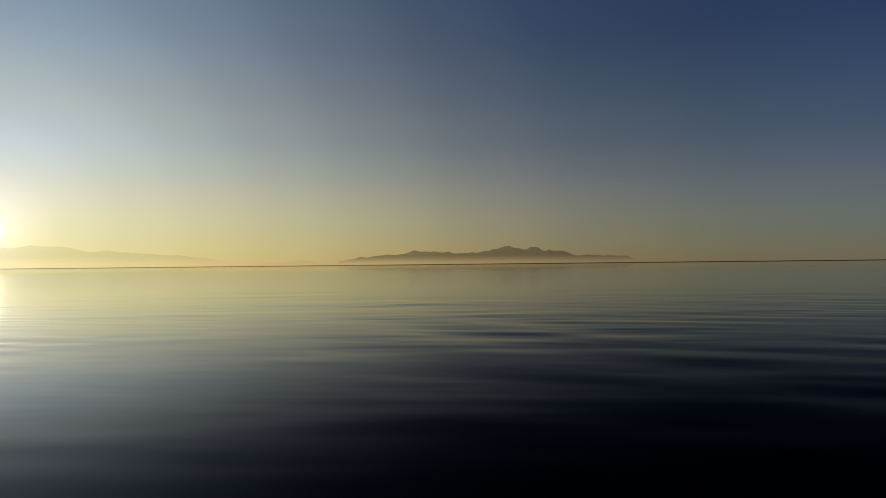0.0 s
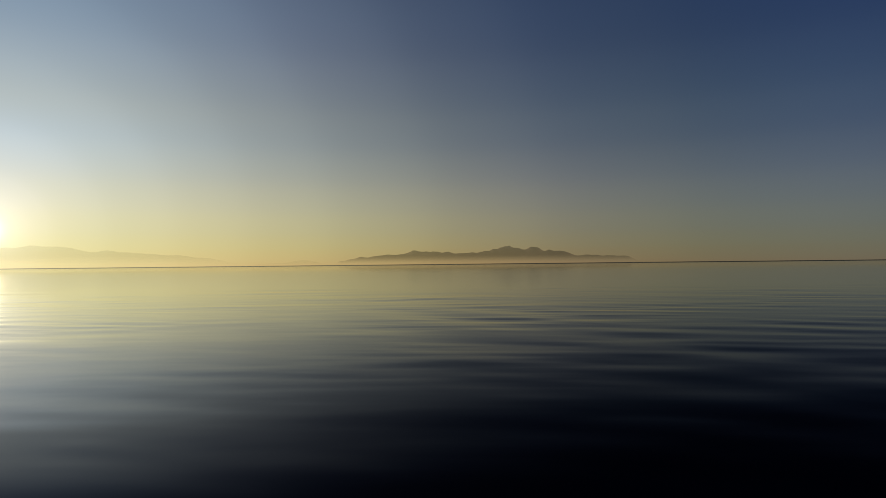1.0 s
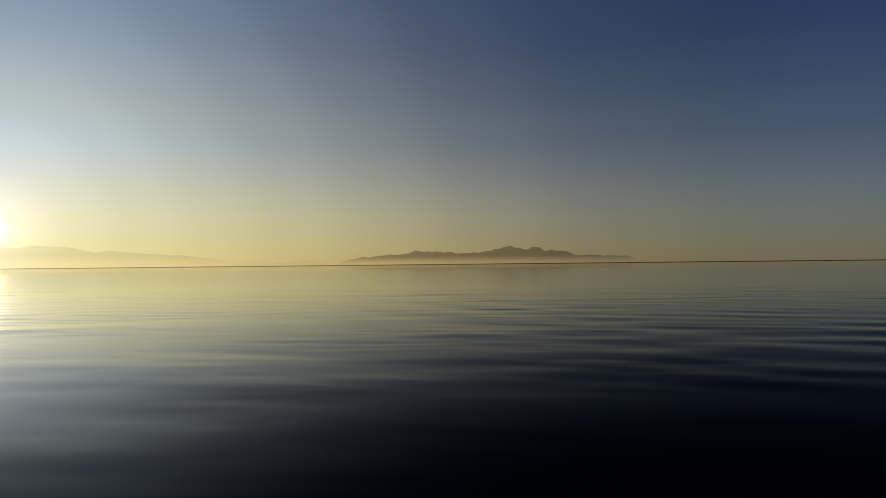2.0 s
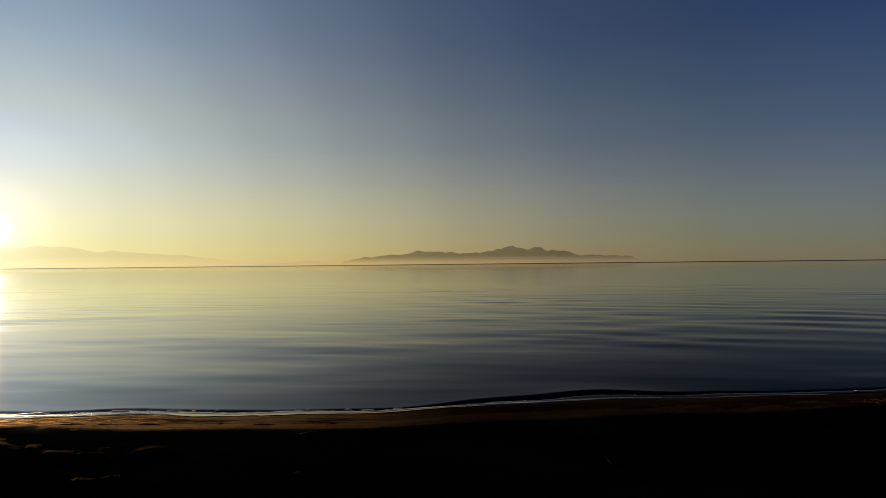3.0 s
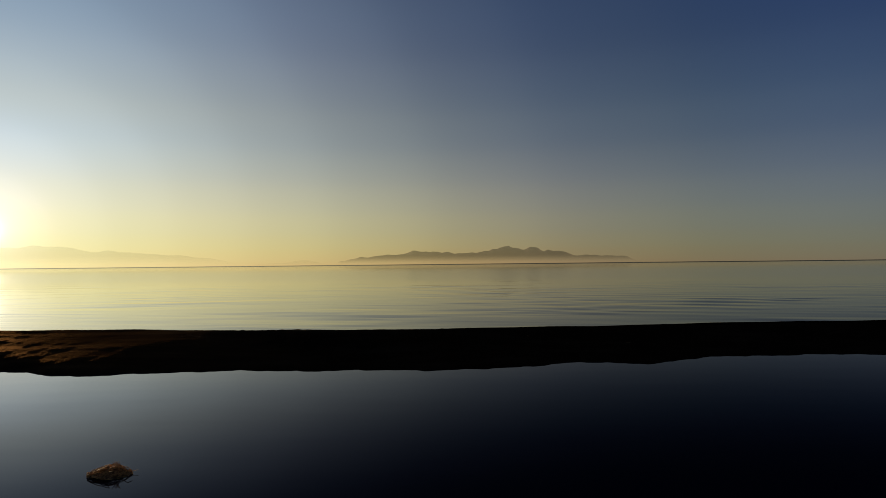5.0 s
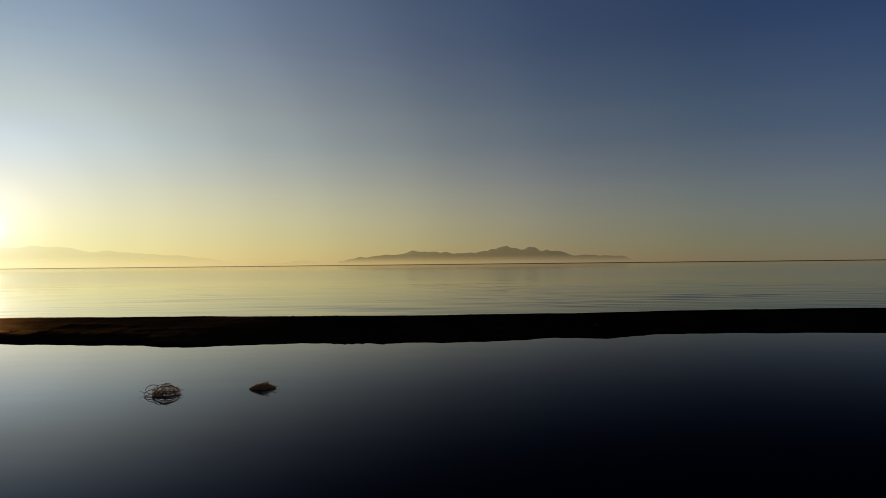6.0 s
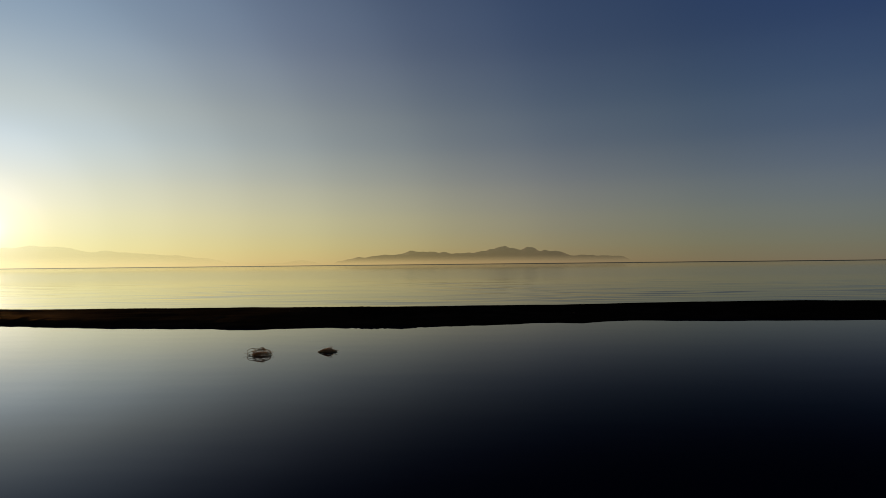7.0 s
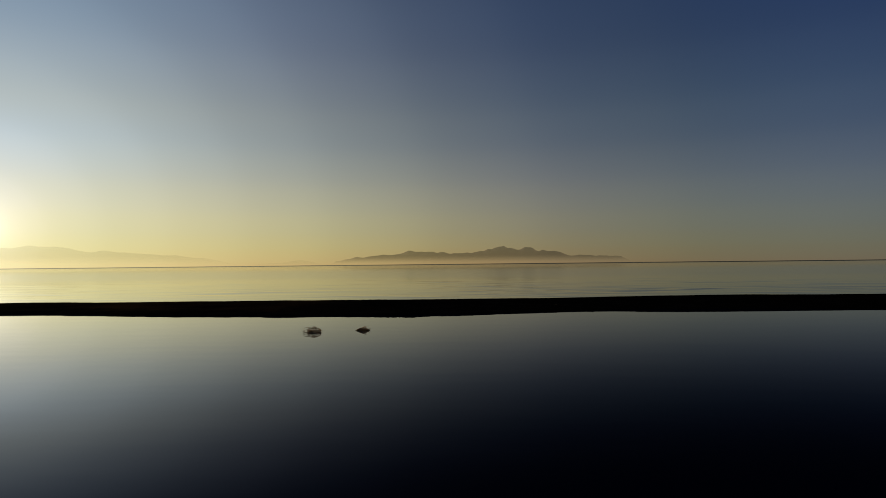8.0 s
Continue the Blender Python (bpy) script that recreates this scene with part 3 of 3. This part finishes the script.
def wash():
    """The thin white line where the water runs out on the sand: froth, and the film's sky reflection painted white."""
    x = np.arange(-24, 6.5, 0.04)
    u = np.linspace(-1, 1, 7)
    X, U = np.meshgrid(x, u)
    half = (0.09 + 0.04 * np.clip((-X - 1) / 4, 0, 1) + 0.03 * smooth_noise(X, 0 * X, 1.7, 91) + 0.02 * smooth_noise(X, 0 * X, 0.4, 92)) * np.clip((6.3 - X) / 3.5, 0.05, 1)
    D = 0.14 - 0.36 / (1 + np.exp((X - 3.2) / 0.8)) + 0.06 * smooth_noise(X, 0 * X, 2.5, 93) + U * np.clip(half, 0.010, 1) + 0.008 * smooth_noise(X, 3 * U, 0.25, 94)
    Z = bar_height(X, lake_edge(X) + D) + 0.005 + 0.004 * (1 - U ** 2) + 0.002 * smooth_noise(X, 3 * U, 0.15, 95) - 0.02 * (np.abs(U) > 0.99)
    return tagged(sheet("wash", X, lake_edge(X) + D, Z, WASH), "thin white line of froth and mirrored sky along the waterline", "foam", kind="stuff")


wash()

def froth(x, y, long, seed):
    """A low ridge of froth with a lumpy back and a ragged rim, following the wet slope."""
    n, sides = max(9, int(long * 70)), 10
    bm = bmesh.new()
    rings = []
    for i in range(n):
        u = 2 * i / (n - 1) - 1
        px, mid = x + u * long / 2, y + 0.10 * u * long + 0.05 * noise.noise(Vector((u * 2, seed, 0)))
        wide = (0.018 + 0.045 * long) * (1 - abs(u) ** 3) * (1 + 0.6 * noise.noise(Vector((px * 14, seed, 2)))) + 0.002
        ring = []
        for k in range(sides):
            q = 2 * math.pi * k / sides
            w = wide * (1 + 0.45 * noise.noise(Vector((px * 30, q * 2, seed))))
            py = mid + w * math.cos(q)
            ring.append(bm.verts.new((px - x, py - y, max(sand_at(px, py), 0.004) + 0.010 + 0.34 * w * math.sin(q))))
        rings.append(ring)
    for a, b in zip(rings, rings[1:]):
        for k in range(sides):
            bm.faces.new((a[k], a[(k + 1) % sides], b[(k + 1) % sides], b[k])).smooth = True
    for ring in (rings[0], rings[-1]):
        bm.faces.new(ring)
    me = bpy.data.meshes.new("foam_patch")
    bm.to_mesh(me)
    bm.free()
    me.materials.append(FROTH)
    ob = new("foam_patch", me)
    ob.matrix_world = pose(x, y, 0)
    return tagged(ob, "long low streak of white salt foam" if long > 0.2 else "small fleck of white salt foam", "foam", "foam along the waterline")


def wrack(x, y, long, seed):
    """A flat ragged heap of dark weed on the sand, its rim frayed into points."""
    bm = bmesh.new()
    rings, sides = 6, 40
    tip = bm.verts.new((0, 0, 0.02))
    last = [tip] * sides
    for i in range(1, rings + 1):
        f, ring = i / rings, []
        for k in range(sides):
            q = 2 * math.pi * k / sides
            fray = 1 + 0.55 * noise.noise(Vector((math.cos(q) * 2.5, math.sin(q) * 2.5, seed))) + 0.45 * f * noise.noise(Vector((math.cos(q) * 9, math.sin(q) * 9, seed + 5)))
            px, py = f * fray * long / 2 * math.cos(q), f * fray * 0.085 * math.sin(q)
            heap = 0.014 * (1 - f ** 2) * (1 + noise.noise(Vector((px * 30, py * 30, seed)))) - 0.006 * (i == rings)
            ring.append(bm.verts.new((px, py, sand_at(x + px, y + py) - sand_at(x, y) + heap)))
        for k in range(sides):
            j = (k + 1) % sides
            bm.faces.new((tip, ring[k], ring[j]) if i == 1 else (last[k], ring[k], ring[j], last[j]))
        last = ring
    me = bpy.data.meshes.new("debris_clump")
    bm.to_mesh(me)
    bm.free()
    me.materials.append(DEBRIS)
    ob = new("debris_clump", me)
    ob.matrix_world = pose(x, y, sand_at(x, y))
    return tagged(ob, "dark ragged flat clump of wet debris on sand", "debris", "debris along the strandline")


rnd = random.Random(4)
for i, (x, long) in enumerate(((-7.1, 0.55), (-6.4, 0.14), (-5.7, 0.34), (-5.2, 0.10), (-4.75, 0.24), (-4.4, 0.08), (-4.0, 0.10), (-2.45, 0.09), (-1.75, 0.14), (-1.4, 0.24), (-0.9, 0.16), (7.65, 0.10), (8.6, 0.09))):
    froth(x, float(lake_edge(np.array([x]))[0]) + (rnd.uniform(-0.08, 0.04) if x < 4 else 0.15), long, i)
for i, (x, y, long) in enumerate(((-5.35, 28.55, 0.44), (-4.85, 28.50, 0.20), (-4.30, 28.72, 0.38), (-2.55, 28.55, 0.32), (-3.30, 28.85, 0.12), (-1.60, 28.70, 0.15))):
    wrack(x, y, long, 40 + i)


def stick(x, y, bend, long, turn):
    bm = bmesh.new()
    pts = [Vector((long * (k / 6 - 0.5), bend * math.sin(k / 6 * math.pi), 0.003 + 0.003 * math.sin(k))) for k in range(7)]
    tube(bm, pts, 0.007, 0.004, 6)
    me = bpy.data.meshes.new("stick")
    bm.to_mesh(me)
    bm.free()
    me.materials.append(STICK)
    ob = new("stick", me)
    ob.matrix_world = pose(x, y, sand_at(x, y), 0, 0, turn)
    return tagged(ob, "short bent dry stick lying on dark sand", "stick", "sticks on the sand")


for x, y, bend, long, turn in ((1.92, 26.85, 0.04, 0.55, 84), (4.62, 26.05, 0.03, 0.20, 125), (-1.5, 27.3, 0.03, 0.34, 25), (-1.35, 26.2, 0.02, 0.14, 40), (-4.87, 27.3, 0.02, 0.20, 5)):
    stick(x, y, bend, long, turn)


def pale_stone():
    m = Mat("pale_stone")
    m.set(Base_Color=m.ramp(m.noise(25.0, 4.0), [(0.35, (0.20, 0.15, 0.10)), (0.65, (0.42, 0.33, 0.24))]), Roughness=0.8,
          Normal=m.bump(m.noise(80.0, 4.0), 0.5, 0.01))
    return m.m


def pebble(x, y, size, seed, material):
    """A worn stone, flattened and uneven, half bedded in the sand."""
    bm = bmesh.new()
    bmesh.ops.create_icosphere(bm, subdivisions=2, radius=1)
    for v in bm.verts:
        k = 1 + 0.32 * noise.noise(v.co * 1.1 + Vector((seed, 0, 0))) + 0.12 * noise.noise(v.co * 3.2 + Vector((0, seed, 0)))
        v.co = Vector((v.co.x * 1.35, v.co.y, v.co.z * 0.62)) * k * size
    me = bpy.data.meshes.new("pebble")
    bm.to_mesh(me)
    bm.free()
    for p in me.polygons:
        p.use_smooth = True
    me.materials.append(material)
    ob = new("pebble", me)
    ob.matrix_world = pose(x, y, sand_at(x, y) + 0.2 * size, 0, 0, 37 * seed)
    return tagged(ob, "small pale stone lying on dark sand", "stone", "pale stones on the sand")


PALE = pale_stone()
rnd = random.Random(12)
for i in range(26):
    x = rnd.uniform(-8.6, -3.4)
    pebble(x, 26.9 - abs(rnd.gauss(0, 0.9)) - 0.12 * (x + 8), rnd.uniform(0.006, 0.014), i, PALE)
